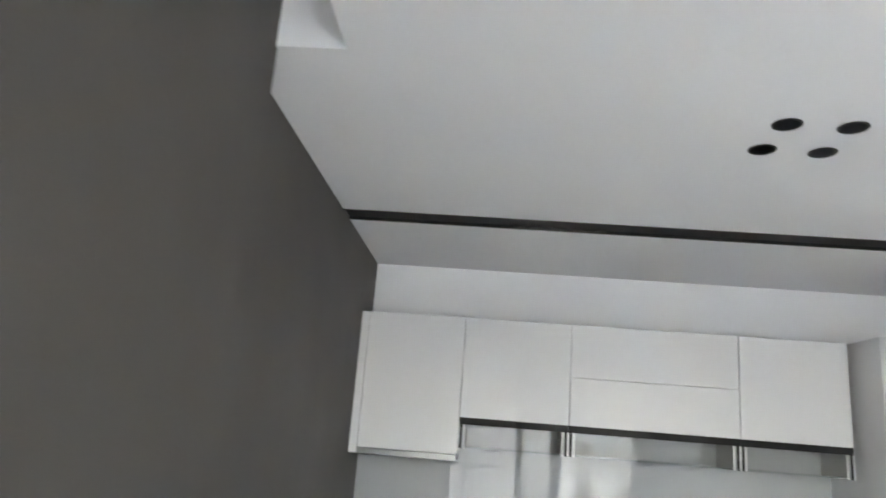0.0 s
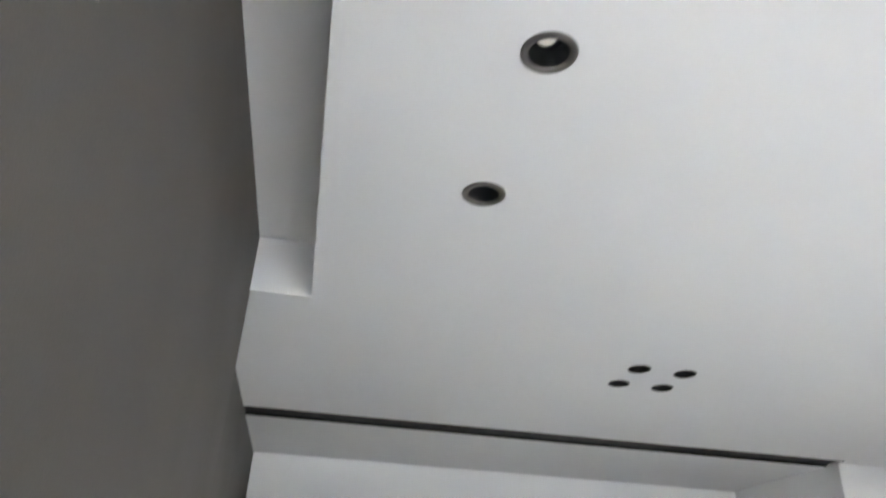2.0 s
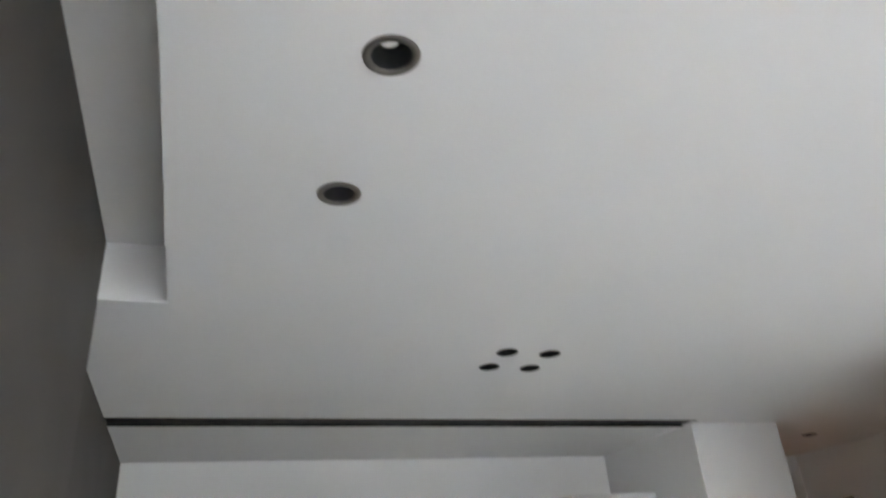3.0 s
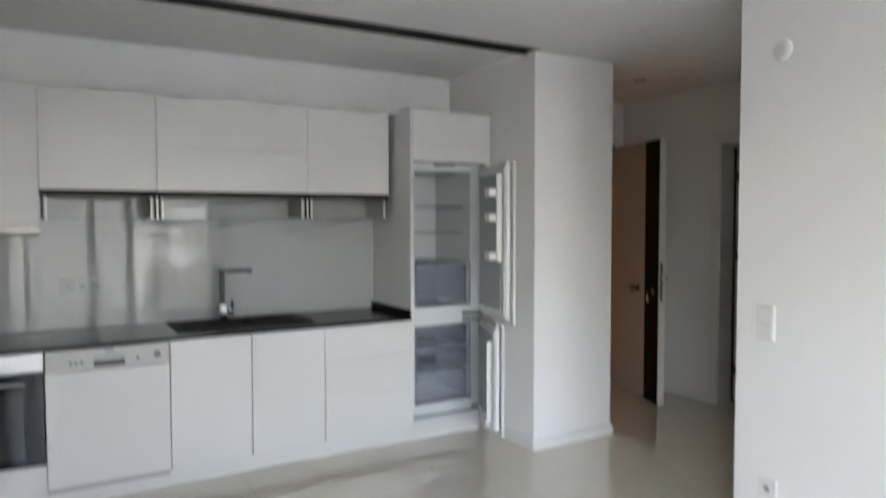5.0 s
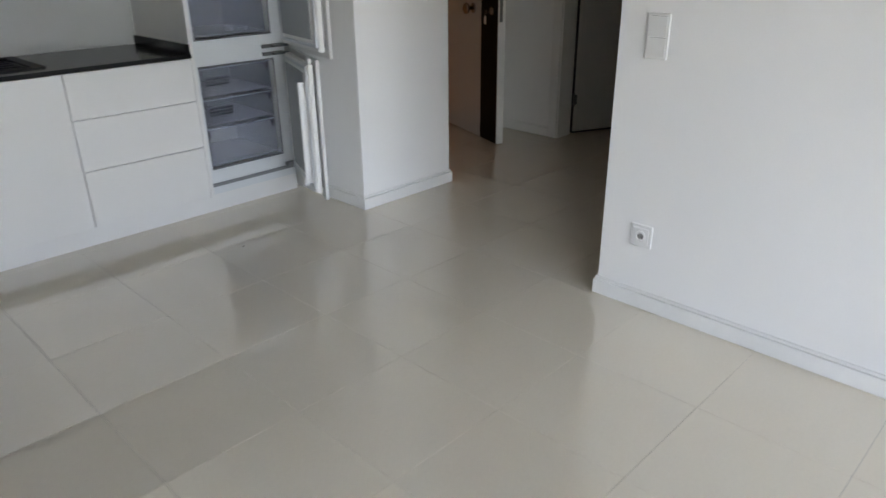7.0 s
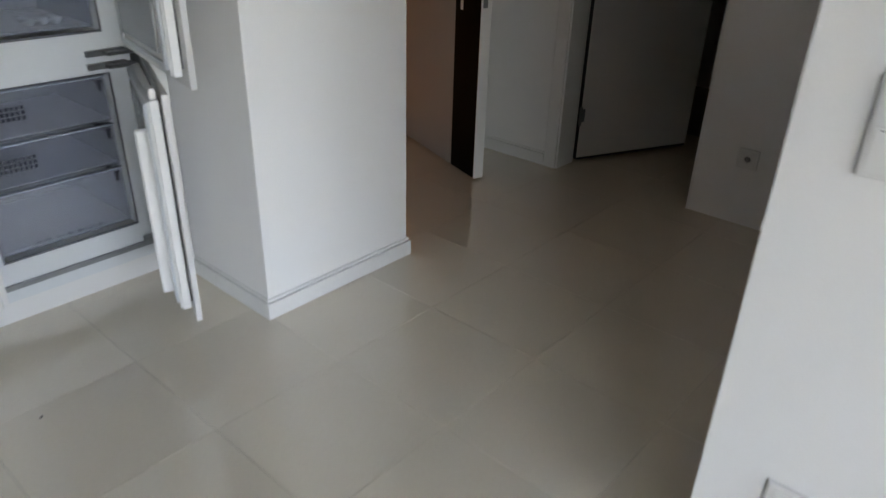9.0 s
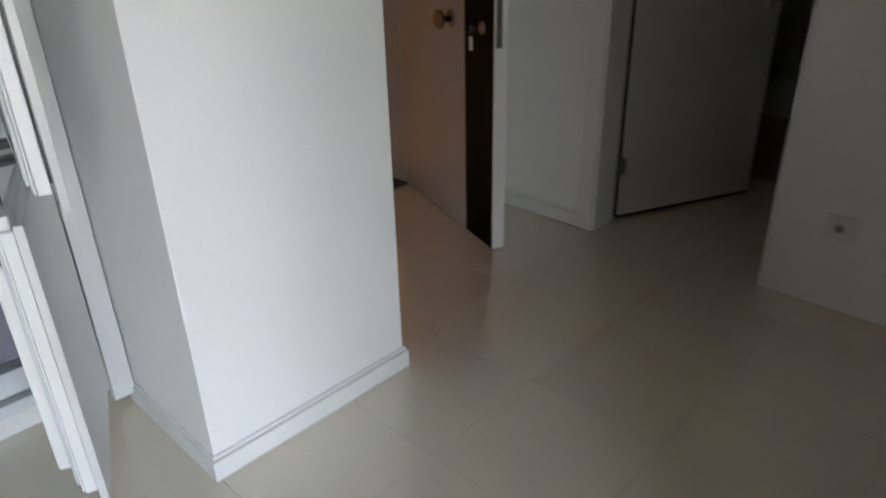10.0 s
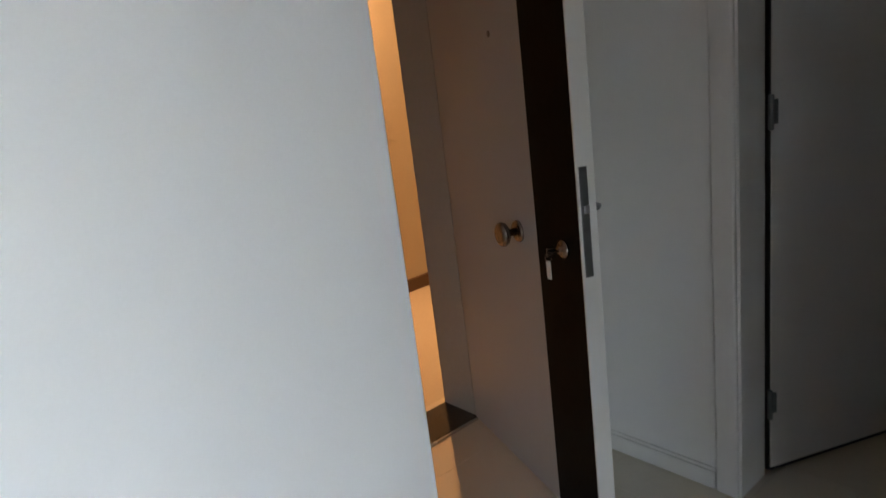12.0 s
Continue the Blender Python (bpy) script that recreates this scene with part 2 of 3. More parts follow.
solid("wall_side_room", blocks((5.0, 5.15, -2.4, 0.79, 0, 2.7), (2.78, 5.0, -2.55, -2.4, 0, 2.7), (2.78, 5.0, 0.66, 0.79, 0, 2.7)), WHITE_WALL, "white walls of the dark side room", "wall", "structure")
solid("wall_window", blocks((WIN2[1], -2.5, WINDOW_Y - 0.2, WINDOW_Y, 0, 2.9), (ANNEX[0], WIN2[0], WINDOW_Y - 0.2, WINDOW_Y, 0, 2.9), (WIN2[0], WIN2[1], WINDOW_Y - 0.2, WINDOW_Y, 2.45, 2.9), (0.42, 0.9, WINDOW_Y - 0.2, WINDOW_Y, 0, 2.9), (-2.5, 0.42, WINDOW_Y - 0.2, WINDOW_Y, 2.45, 2.9)), WHITE_WALL, "white wall round the balcony windows", "wall", "structure")
solid("wall_corridor", blocks((0.9, 4.2, 2.3, 2.45, 0, 2.9), (4.1, 4.2, 0.92, 2.3, 0, 2.9), (0.9, 1.0, 0.92, 2.3, 0, 2.9), (1.0, 4.1, 0.92, 0.94, 2.45, 2.9), (2.9, 4.1, 0.8, 0.92, 0, 2.9)), CORRIDOR, "cream painted corridor walls under orange lamp light", "wall", "structure")

# ceiling with a cove, a black slot and round holes for the downlights
SPOTS = [(-1.118, -1.657), (-0.926, -1.657), (-1.118, -1.463), (-0.926, -1.463)]
DOWN = [(-2.011, -3.203), (-2.011, -2.722)]
HALL_SPOT = [(1.95, -0.12)]
SLOT = (-0.53, -0.365)


def plate(bm, x0, x1, y0, y1, z0, z1, holes=(), r=0.04, cell=0.06):
    """A slab with round, blind holes in its underside."""
    holes = [h for h in holes if x0 < h[0] < x1 and y0 < h[1] < y1]
    xs = sorted({x0, x1, *(h[0] + s * cell for h in holes for s in (-1, 1))})
    ys = sorted({y0, y1, *(h[1] + s * cell for h in holes for s in (-1, 1))})
    for a, b in zip(xs, xs[1:]):
        for c, d in zip(ys, ys[1:]):
            hit = [h for h in holes if abs((a + b) / 2 - h[0]) < 0.01 and abs((c + d) / 2 - h[1]) < 0.01 and b - a < 0.13 and d - c < 0.13]
            if not hit:
                box(bm, a, b, c, d, z0, z1)
                continue
            box(bm, a, b, c, d, z0 + 0.12, z1)
            n = 32
            cx, cy = hit[0]
            low = []
            for k in range(n):
                w = 2 * math.pi * k / n
                u, v = math.cos(w), math.sin(w)
                s = cell / max(abs(u), abs(v))
                low.append((bm.verts.new((cx + s * u, cy + s * v, z0)), bm.verts.new((cx + r * u, cy + r * v, z0)), bm.verts.new((cx + r * u, cy + r * v, z0 + 0.12))))
            for k in range(n):
                p, q = low[k], low[(k + 1) % n]
                bm.faces.new((p[0], q[0], q[1], p[1]))
                bm.faces.new((p[1], q[1], q[2], p[2]))


ceil = bmesh.new()
plate(ceil, -2.398, 2.78, WINDOW_Y - 0.2, SLOT[0], H, 2.9, DOWN + SPOTS)
plate(ceil, -2.9, -2.398, -1.985, SLOT[0], H, 2.9)
plate(ceil, -2.9, -2.398, -4.7, -1.985, 2.775, 2.9)
# Out of view: closes the cove early to keep window light off its end.
plate(ceil, -2.9, -2.398, WINDOW_Y - 0.2, -4.7, H, 2.9)
plate(ceil, ANNEX[0] - 0.2, -2.9, WINDOW_Y - 0.2, ANNEX[1] + 0.2, H, 2.9)
plate(ceil, COL[0], 2.78, SLOT[0], SLOT[1], H, 2.9)
plate(ceil, -2.9, COL[0], SLOT[0], SLOT[1], 2.64, 2.9)
plate(ceil, -2.9, 2.78, SLOT[1], 0.92, H, 2.9, HALL_SPOT)
solid("ceiling", ceil, CEILING_PAINT, "flat white plaster ceiling with a recessed cove", "ceiling", "structure")
solid("ceiling_side_room", block(2.78, 5.2, -2.6, 0.79, H, 2.9), CEILING_PAINT, "white ceiling of the dark side room", "ceiling", "structure")
solid("ceiling_corridor", block(0.9, 4.2, 0.92, 2.7, 2.83, 3.0), CORRIDOR, "cream ceiling of the corridor", "ceiling", "structure")
track = thing("ceiling_track", (0, 0, H), "black recessed slot running across the white ceiling", "ceiling track", kind="structure")
part("channel", blocks((LEFT_FAR, COL[0], SLOT[0], SLOT[1], 0.012, 0.056), (LEFT_FAR, COL[0], SLOT[0], SLOT[0] + 0.012, -0.002, 0.012), (LEFT_FAR, COL[0], SLOT[1] - 0.012, SLOT[1], -0.002, 0.012)), BLACK, track)

# skirting boards: a board with a set-back bead along its top; step: how far the bead draws in at x0, x1, y0, y1
for row, step in (((COL[0] - 0.012, COL[1] + 0.014, COL[2] - 0.014, COL[2]), (0.006, 0.006, 0.007, 0)), ((COL[0] - 0.012, COL[0], COL[2], 0.04), (0.006, 0, 0, 0)),
                  ((COL[1], COL[1] + 0.014, COL[2], ENTRY), (0, 0.006, 0, 0)), ((RIGHT - 0.014, RIGHT, WINDOW_Y, RIGHT_END), (0.006, 0, 0, 0)),
                  ((RIGHT - 0.014, RIGHT + 0.164, RIGHT_END, RIGHT_END + 0.014), (0.006, 0.006, 0, 0.006)), ((HALL - 0.012, HALL, -0.262, ENTRY), (0.005, 0, 0, 0))):
    bm = block(*row, 0.0015, 0.064, 0.0012, 1)
    box(bm, row[0] + step[0], row[1] - step[1], row[2] + step[2], row[3] - step[3], 0.0655, 0.078, 0.0015, 1)
    solid("baseboard", bm, TRIM, "white wooden skirting board with a stepped top", "baseboard", "structure")

# ---- windows, balcony and street ----
win = thing("window_1", (0, WINDOW_Y, 0), "tall glazed balcony window with grey frames", "window", kind="structure")
bars = (-2.5, -2.25, -1.43, -0.89, 0.36)
for x in bars:
    part("frame_post", block(x, x + 0.07 + (0.05 if x in bars[2:4] else 0), -0.12, -0.04, 0.0, 2.45, 0.004), FRAME, win)
part("frame_head", block(-2.5, 0.42, -0.12, -0.045, 2.38, 2.45, 0.004), FRAME, win)
part("frame_sill", block(-2.5, 0.42, -0.12, -0.045, 0.0, 0.08, 0.004), FRAME, win)
for a, b in zip(bars, bars[1:]):
    pane = part("pane", block(a + 0.06, b + 0.01, -0.085, -0.079, 0.07, 2.39), GLASS, win, "clear glass pane")
    pane.visible_shadow = False
# Unseen window, added so more light falls on the column and hall.
win2 = thing("added_window", (0, WINDOW_Y, 0), "unseen window added for light from the left, grey frames", "window", kind="structure")
for x in (WIN2[0], -4.53, WIN2[1] - 0.07):
    part("frame_post", block(x, x + 0.07, -0.12, -0.04, 0.0, 2.45, 0.004), FRAME, win2)
for z in (0.0, 2.38):
    part("frame_rail", block(WIN2[0] + 0.07, WIN2[1] - 0.07, -0.118, -0.045, z, z + 0.07, 0.004), FRAME, win2)
for a, b in ((WIN2[0] + 0.06, -4.52), (-4.47, WIN2[1] - 0.06)):
    pane = part("pane", block(a, b, -0.085, -0.079, 0.06, 2.39), GLASS, win2, "clear glass pane")
    pane.visible_shadow = False
rail = thing("balcony_railing", (0, WINDOW_Y - 1.3, 0), "grey metal balcony railing outside the windows", "railing")
part("top_rail", block(-6.6, 2.5, -0.03, 0.03, 1.0, 1.04, 0.008), FRAME, rail)
for i in range(11):
    part("post", block(-6.6 + i * 0.9, -6.56 + i * 0.9, -0.02, 0.02, -0.1, 1.0), FRAME, rail)
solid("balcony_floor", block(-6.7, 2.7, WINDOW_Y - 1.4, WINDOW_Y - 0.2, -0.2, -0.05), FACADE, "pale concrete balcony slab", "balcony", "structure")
# Out of view; pale so that it throws light up to the ceiling.
solid("ground", block(-900, 900, -900, 900, -6.4, -6.0), BOUNCE_GROUND, "unseen street ground, kept pale to bounce light indoors", "ground", "structure")

house = thing("apartment_building", (0, -20, -6), "white and blue-grey rendered apartment building with gabled bays opposite", "building")
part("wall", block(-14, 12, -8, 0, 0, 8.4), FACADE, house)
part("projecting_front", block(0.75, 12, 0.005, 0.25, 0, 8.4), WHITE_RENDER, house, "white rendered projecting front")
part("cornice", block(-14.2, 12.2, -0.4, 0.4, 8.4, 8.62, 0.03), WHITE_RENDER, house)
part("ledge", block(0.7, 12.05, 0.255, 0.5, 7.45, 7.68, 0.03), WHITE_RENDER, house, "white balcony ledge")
for i in range(6):
    for z, h in ((6.70, 0.70), (7.86, 0.46)):
        for x, w in ((1.22 + i * 1.9, 0.62), (2.22 + i * 1.9, 0.70)):
            if x + w > 11.9:
                continue
            wobj = part("window", block(x, x + w, 0.252, 0.27, z, z + h), SHUTTER, house)
            for a, b, y in ((x - 0.05, x - 0.001, 0.31), (x + w + 0.001, x + w + 0.05, 0.31), (x + w / 2 - 0.02, x + w / 2 + 0.02, 0.29)):
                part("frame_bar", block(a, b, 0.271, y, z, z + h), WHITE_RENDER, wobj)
for x in (2.0, 3.22):
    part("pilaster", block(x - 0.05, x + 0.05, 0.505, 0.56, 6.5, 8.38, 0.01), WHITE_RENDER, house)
for i in range(3):
    cx = 1.62 + i * 1.2
    bm = bmesh.new()
    outline = ((cx - 0.57, 4.4), (cx + 0.57, 4.4), (cx + 0.57, 5.58), (cx, 6.28), (cx - 0.57, 5.58))
    back = [bm.verts.new((x, 0.255, z)) for x, z in outline]
    front_ring = [bm.verts.new((x, 0.33, z)) for x, z in outline]
    bm.faces.new(back)
    bm.faces.new(front_ring)
    for k in range(5):
        bm.faces.new((back[k], back[(k + 1) % 5], front_ring[(k + 1) % 5], front_ring[k]))
    bay = part("gabled_bay", bm, SLATE, house, "grey gabled bay with a pale centre bar")
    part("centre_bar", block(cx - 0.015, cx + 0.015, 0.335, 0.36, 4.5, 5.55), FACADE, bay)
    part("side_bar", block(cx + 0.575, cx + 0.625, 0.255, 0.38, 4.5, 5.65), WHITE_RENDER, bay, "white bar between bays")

# ---- kitchen: base units ----
DOOR_T = 0.02


def front(bm, x0, x1, z0, z1, y=0.0, gap=0.0023, seam=0.0015):
    return box(bm, x0 + gap, x1 - gap, y, y + DOOR_T, z0 + seam, z1 - seam, 0.0012, 1)


def base_unit(name, x0, x1, label, category):
    u = thing(name, ((x0 + x1) / 2, 0.3, 0), label, category, "kitchen base units")
    h = (x1 - x0) / 2
    part("body", blocks((-h, -h + 0.018, -0.279, 0.28, 0.13, 0.85), (h - 0.018, h, -0.279, 0.28, 0.13, 0.85), (-h + 0.018, h - 0.018, -0.279, 0.28, 0.13, 0.148), (-h + 0.018, h - 0.018, 0.27, 0.28, 0.148, 0.85)), CARCASS, u)
    return u, h


drawers, h = base_unit("drawer_cabinet", -0.6, 0.0, "white handleless cabinet with three drawers", "cabinet")
for z0, z1 in ((0.134, 0.405), (0.405, 0.642), (0.642, 0.850)):
    part("drawer_front", front(bmesh.new(), -h, h, z0, z1, -0.3), CABINET, drawers)
sinkunit, h = base_unit("sink_cabinet", -1.5, -0.6, "white handleless two-door cabinet under the sink", "cabinet")
for x0, x1 in ((-h, 0), (0, h)):
    part("door", front(bmesh.new(), x0, x1, 0.134, 0.850, -0.3), CABINET, sinkunit)

SOCKET_GREY_EARLY = material("pale_grey_plastic", (0.42, 0.42, 0.42), 0.35)
dish = thing("dishwasher", (-1.8, 0.3, 0), "white built-in dishwasher with a control strip", "dishwasher", "kitchen base units")
part("body", block(-0.295, 0.295, -0.275, 0.28, 0.10, 0.845), CARCASS, dish)
part("door", front(bmesh.new(), -0.3, 0.3, 0.134, 0.7325, -0.3), CABINET, dish)
panel = part("control_panel", block(-0.296, 0.296, -0.298, -0.276, 0.733, 0.846, 0.003), material("silver_grey_panel", (0.52, 0.51, 0.495), 0.38), dish, "silver grey control strip")
# Flat dark plate on the panel in place of a real recess.
part("grip", block(-0.075, 0.075, -0.3005, -0.297, 0.748, 0.778), material("dark_grip_plastic", (0.06, 0.06, 0.062), 0.5), panel, "dark plate standing in for the grip recess")
part("grip_lip", block(-0.077, 0.077, -0.303, -0.297, 0.779, 0.808, 0.002), SOCKET_GREY_EARLY, panel)
part("badge", block(-0.022, 0.022, -0.2995, -0.297, 0.825, 0.838), GREY_PLASTIC, panel)
for x in (-0.19, -0.165, -0.14, 0.13):
    part("button", block(x, x + 0.016, -0.3005, -0.297, 0.765, 0.785, 0.002), GREY_PLASTIC, panel)
part("dial", lathe([(0.019, 0), (0.019, 0.008), (0.014, 0.012), (0.0, 0.012)], 24, pose(0.235, -0.298, 0.785, 90)), GREY_PLASTIC, panel)

oven = thing("oven", (-2.4, 0.3, 0), "black glass built-in oven with a steel control panel", "oven", "kitchen base units")
part("body", block(-0.295, 0.295, -0.27, 0.28, 0.13, 0.845), CARCASS, oven)
part("control_panel", block(-0.297, 0.297, -0.30, -0.27, 0.752, 0.848, 0.003), material("grey_brushed_steel", (0.40, 0.40, 0.40), 0.36, metal=1.0, scale=300), oven, "brushed steel control panel")
for x in (-0.2, -0.07, 0.07):
    part("knob", lathe([(0.022, 0), (0.02, 0.02), (0.016, 0.026), (0.0, 0.026)], 24, pose(x, -0.30, 0.80, 90)), STEEL, oven)
glass_door = part("door", block(-0.297, 0.297, -0.30, -0.272, 0.275, 0.746, 0.004), BLACK_GLASS, oven, "black glass oven door")
part("window", block(-0.205, 0.205, -0.3025, -0.299, 0.315, 0.655, 0.001), material("dark_oven_window", (0.02, 0.023, 0.023), 0.08, spec=0.3), glass_door)
part("handle", tube([(-0.23, -0.345, 0.705), (0.0, -0.345, 0.705), (0.215, -0.345, 0.705)], 0.011), STEEL, glass_door, "round steel bar handle")
for x in (-0.19, 0.18):
    part("handle_post", tube([(x, -0.345, 0.705), (x, -0.30, 0.705)], 0.008), STEEL, glass_door)
part("drawer_front", front(bmesh.new(), -0.3, 0.3, 0.134, 0.270, -0.3), CABINET, oven)

solid("plinth", block(LEFT_FAR, 0.625, 0.135, 0.15, 0.0, 0.14), CABINET, "white plinth under the kitchen units", "plinth", "structure")

# worktop with a cut-out for the sink
SK = (-1.42, -0.64, 0.10, 0.53)
top = thing("worktop", (0, 0, 0.853), "polished black granite worktop with an upstand", "worktop")
part("slab", ring_slab((LEFT_FAR, -0.001, -0.012, 0.588), SK, 0, 0.02), GRANITE, top)
part("upstand", block(-0.018, -0.001, -0.005, 0.588, 0.021, 0.065, 0.002), GRANITE, top)
sink = thing("sink", (-1.03, 0.315, 0.873), "black composite sink with a ridged drainer", "sink")
w, d = 0.39, 0.215
part("rim", blocks((-w - 0.012, w + 0.012, -d - 0.012, -d + 0.03, 0, 0.006), (-w - 0.012, w + 0.012, d - 0.03, d + 0.012, 0, 0.006), (-w - 0.012, -w + 0.03, -d + 0.03, d - 0.03, 0, 0.006), (0.08, 0.11, -d + 0.03, d - 0.03, 0, 0.006), (w - 0.03, w + 0.012, -d + 0.03, d - 0.03, 0, 0.006)), SINK, sink)
part("bowl", blocks((-w + 0.03, 0.08, -d + 0.03, d - 0.03, -0.19, -0.18), (-w + 0.02, -w + 0.03, -d + 0.03, d - 0.03, -0.19, 0), (0.08, 0.09, -d + 0.03, d - 0.03, -0.19, 0), (-w + 0.02, 0.09, -d + 0.02, -d + 0.03, -0.19, 0), (-w + 0.02, 0.09, d - 0.03, d - 0.02, -0.19, 0)), SINK, sink)
bm = block(0.11, w - 0.03, -d + 0.03, d - 0.03, -0.012, -0.006)
for i in range(5):
    y = -0.14 + i * 0.07
    box(bm, 0.13, w - 0.05, y - 0.006, y + 0.006, -0.006, -0.001, 0.002, 1)
part("drainer", bm, SINK, sink)
TAP_DARK = material("dark_satin_metal", (0.10, 0.10, 0.105), 0.3, metal=0.8)
TAP_BLACK = material("gloss_black_metal", (0.012, 0.012, 0.013), 0.25)
tap = thing("kitchen_tap", (-1.11, 0.45, 0.877), "angular chrome kitchen tap with a side lever", "tap")
part("base", block(-0.025, 0.025, -0.025, 0.025, 0.002, 0.105, 0.005), CHROME, tap)
part("riser", block(-0.015, 0.015, -0.015, 0.015, 0.105, 0.325, 0.004), TAP_BLACK, tap, "black square riser")
part("spout", block(-0.015, 0.19, -0.013, 0.013, 0.30, 0.325, 0.004), TAP_DARK, tap)
part("nozzle", lathe([(0.011, 0), (0.011, 0.012)], 16, pose(0.172, 0, 0.289)), CHROME, tap)
part("lever_boss", lathe([(0.02, 0), (0.02, 0.045), (0.0, 0.047)], 20, pose(0.02, 0, 0.055, 0, 90)), CHROME, tap)
part("lever", block(0.055, 0.068, -0.009, 0.009, 0.035, 0.125, 0.003), TAP_BLACK, tap)

# glass splashback
splash = thing("splashback", (0, 0.590, 0.876), "glossy grey-green painted glass splashback above the worktop", "splashback")
part("glass_panel", block(LEFT_FAR + 0.002, -0.001, 0.0, 0.009, 0.0, 0.824), SPLASH, splash)
part("silicone_joint", block(LEFT_FAR + 0.004, -0.02, -0.004, -0.0005, -0.0025, 0.003, 0.001, 1), CARCASS, splash, "thin grey sealant line")


SOCKET_GREY = material("satin_grey_plastic", (0.40, 0.415, 0.41), 0.12)
SHADE_SEAM_GREY = material("recess_shade_seam_grey", (0.26, 0.26, 0.255), 0.4)


def socket(name, m, label, gangs=1, pitch=0.072, body=PLASTIC):
    s = tagged(new(name), label, "socket")
    s.matrix_world = m
    hw = 0.0455 + pitch * (gangs - 1) / 2
    part("plate", block(-hw, hw, -0.009, 0, -0.0455, 0.0455, 0.003), body, s)
    for g in range(gangs):
        x = (g - (gangs - 1) / 2) * pitch
        part("insert", block(x - 0.033, x + 0.033, -0.0115, -0.008, -0.033, 0.033, 0.002), body, s)
        part("cup_ring", lathe([(0.0215, 0.0), (0.0215, 0.002), (0.0195, 0.003), (0.0135, 0.0012), (0.0135, 0.0)], 32, pose(x, -0.0114, 0, 90), False), body, s)
        # Flat disc whose grey stands for the shade inside the recessed cup.
        part("cup", lathe([(0.0138, 0.0), (0.0138, 0.0008), (0.0, 0.0008)], 28, pose(x, -0.0113, 0, 90)), SHADE_SEAM_GREY, s)
        for z in (0.011, -0.0165):
            part("earth_clip", block(x - 0.003, x + 0.003, -0.0150, -0.0118, z, z + 0.0055), STEEL, s)
        for k in (-1, 1):
            part("contact_hole", lathe([(0.0026, 0), (0.0026, 0.001)], 10, pose(x + k * 0.0095, -0.0132, 0, 90)), BLACK, s)
    return s


socket("wall_socket", pose(-1.89, 0.590, 1.125), "grey triple socket on the glass splashback", 3, body=SOCKET_GREY)
socket("wall_socket", pose(RIGHT, -2.125, 0.308, 0, 0, -90), "white single wall socket above the skirting", 1)
socket("wall_socket", pose(HALL, -1.327, 0.313, 0, 0, -90), "white single wall socket in the dim hall", 1)
sw = tagged(new("light_switch"), "white double rocker light switch plate", "light switch")
sw.matrix_world = pose(RIGHT, -2.102, 1.052, 0, 0, -90)
part("plate", block(-0.043, 0.043, -0.009, 0, -0.078, 0.078, 0.004, 3), PLASTIC, sw)
for z in (-0.036, 0.036):
    part("rocker", block(-0.034, 0.034, -0.0105, -0.008, z - 0.0345, z + 0.0345, 0.001, 1), PLASTIC, sw)
    part("rocker_seam", block(-0.026, 0.033, -0.0110, -0.0104, z + 0.0318, z + 0.0331), SHADE_SEAM_GREY, sw)
det = tagged(new("wall_cover"), "round white junction cover high on the wall", "wall cover")
det.matrix_world = pose(RIGHT, -2.155, 2.252, 0, 0, -90)
part("disc", lathe([(0.046, 0), (0.046, 0.004), (0.043, 0.008), (0.035, 0.013), (0.02, 0.016), (0.0, 0.017)], 36, pose(0, 0, 0, 90)), PLASTIC, det)

# ---- kitchen: wall units ----
UY = 0.255


def wall_unit(x0, x1, fronts, label):
    u = thing("wall_cabinet", ((x0 + x1) / 2, UY, 1.52), label, "cabinet", "kitchen wall units")
    h = (x1 - x0) / 2
    part("body", blocks((-h + 0.001, h - 0.001, 0.021, 0.333, 0.125, 0.705)), CABINET, u)
    part("grip_profile", block(-h + 0.001, h - 0.001, 0.004, 0.02, 0.124, 0.162), GRIP, u, "dark plate standing in for the grip recess strip")
    for s in (-1, 1):
        x = s * (h - 0.012)
        part("side_panel", block(x - 0.011, x + 0.011, 0.012, 0.333, 0.0, 0.124), CARCASS, u)
        # Dark strip paints the shaded gap between neighbouring side panels.
        part("edge_gap", block(x - 0.007, x + 0.007, 0.009, 0.0119, 0.0, 0.124), GRIP, u, "dark strip in place of the gap between white edges")
        part("outer_edge", block(x + s * 0.0078, x + s * 0.0118, 0.006, 0.0119, 0.0, 0.124), TRIM, u)
        part("side_edge", block(x - s * 0.019 - 0.004, x - s * 0.019 + 0.004, 0.014, 0.022, 0.0, 0.124), TRIM, u, "white lipped front edge")
    part("glass_shelf", block(-h + 0.024, h - 0.024, 0.02, 0.333, 0.002, 0.008), SHELF_GLASS, u, "clear glass bottom shelf")
    for z0, z1 in fronts:
        part("door", front(bmesh.new(), -h, h, z0 - 1.52, z1 - 1.52, 0.0), CABINET, u)
    return u


wall_unit(-2.1, -1.51, ((1.68, 2.23),), "white handleless wall cabinet with an open glass niche")
wall_unit(-1.51, -0.608, ((1.68, 1.935), (1.937, 2.23)), "wide white wall cabinet with two stacked flap doors")
wall_unit(-0.608, -0.03, ((1.68, 2.23),), "white handleless wall cabinet with an open glass niche")
hood = thing("extractor_hood", (-2.4, UY, 1.483), "white cabinet hiding a steel slide-out extractor hood", "extractor hood", "kitchen wall units")
part("body", block(-0.291, 0.299, 0.021, 0.333, 0.02, 0.742), CABINET, hood)
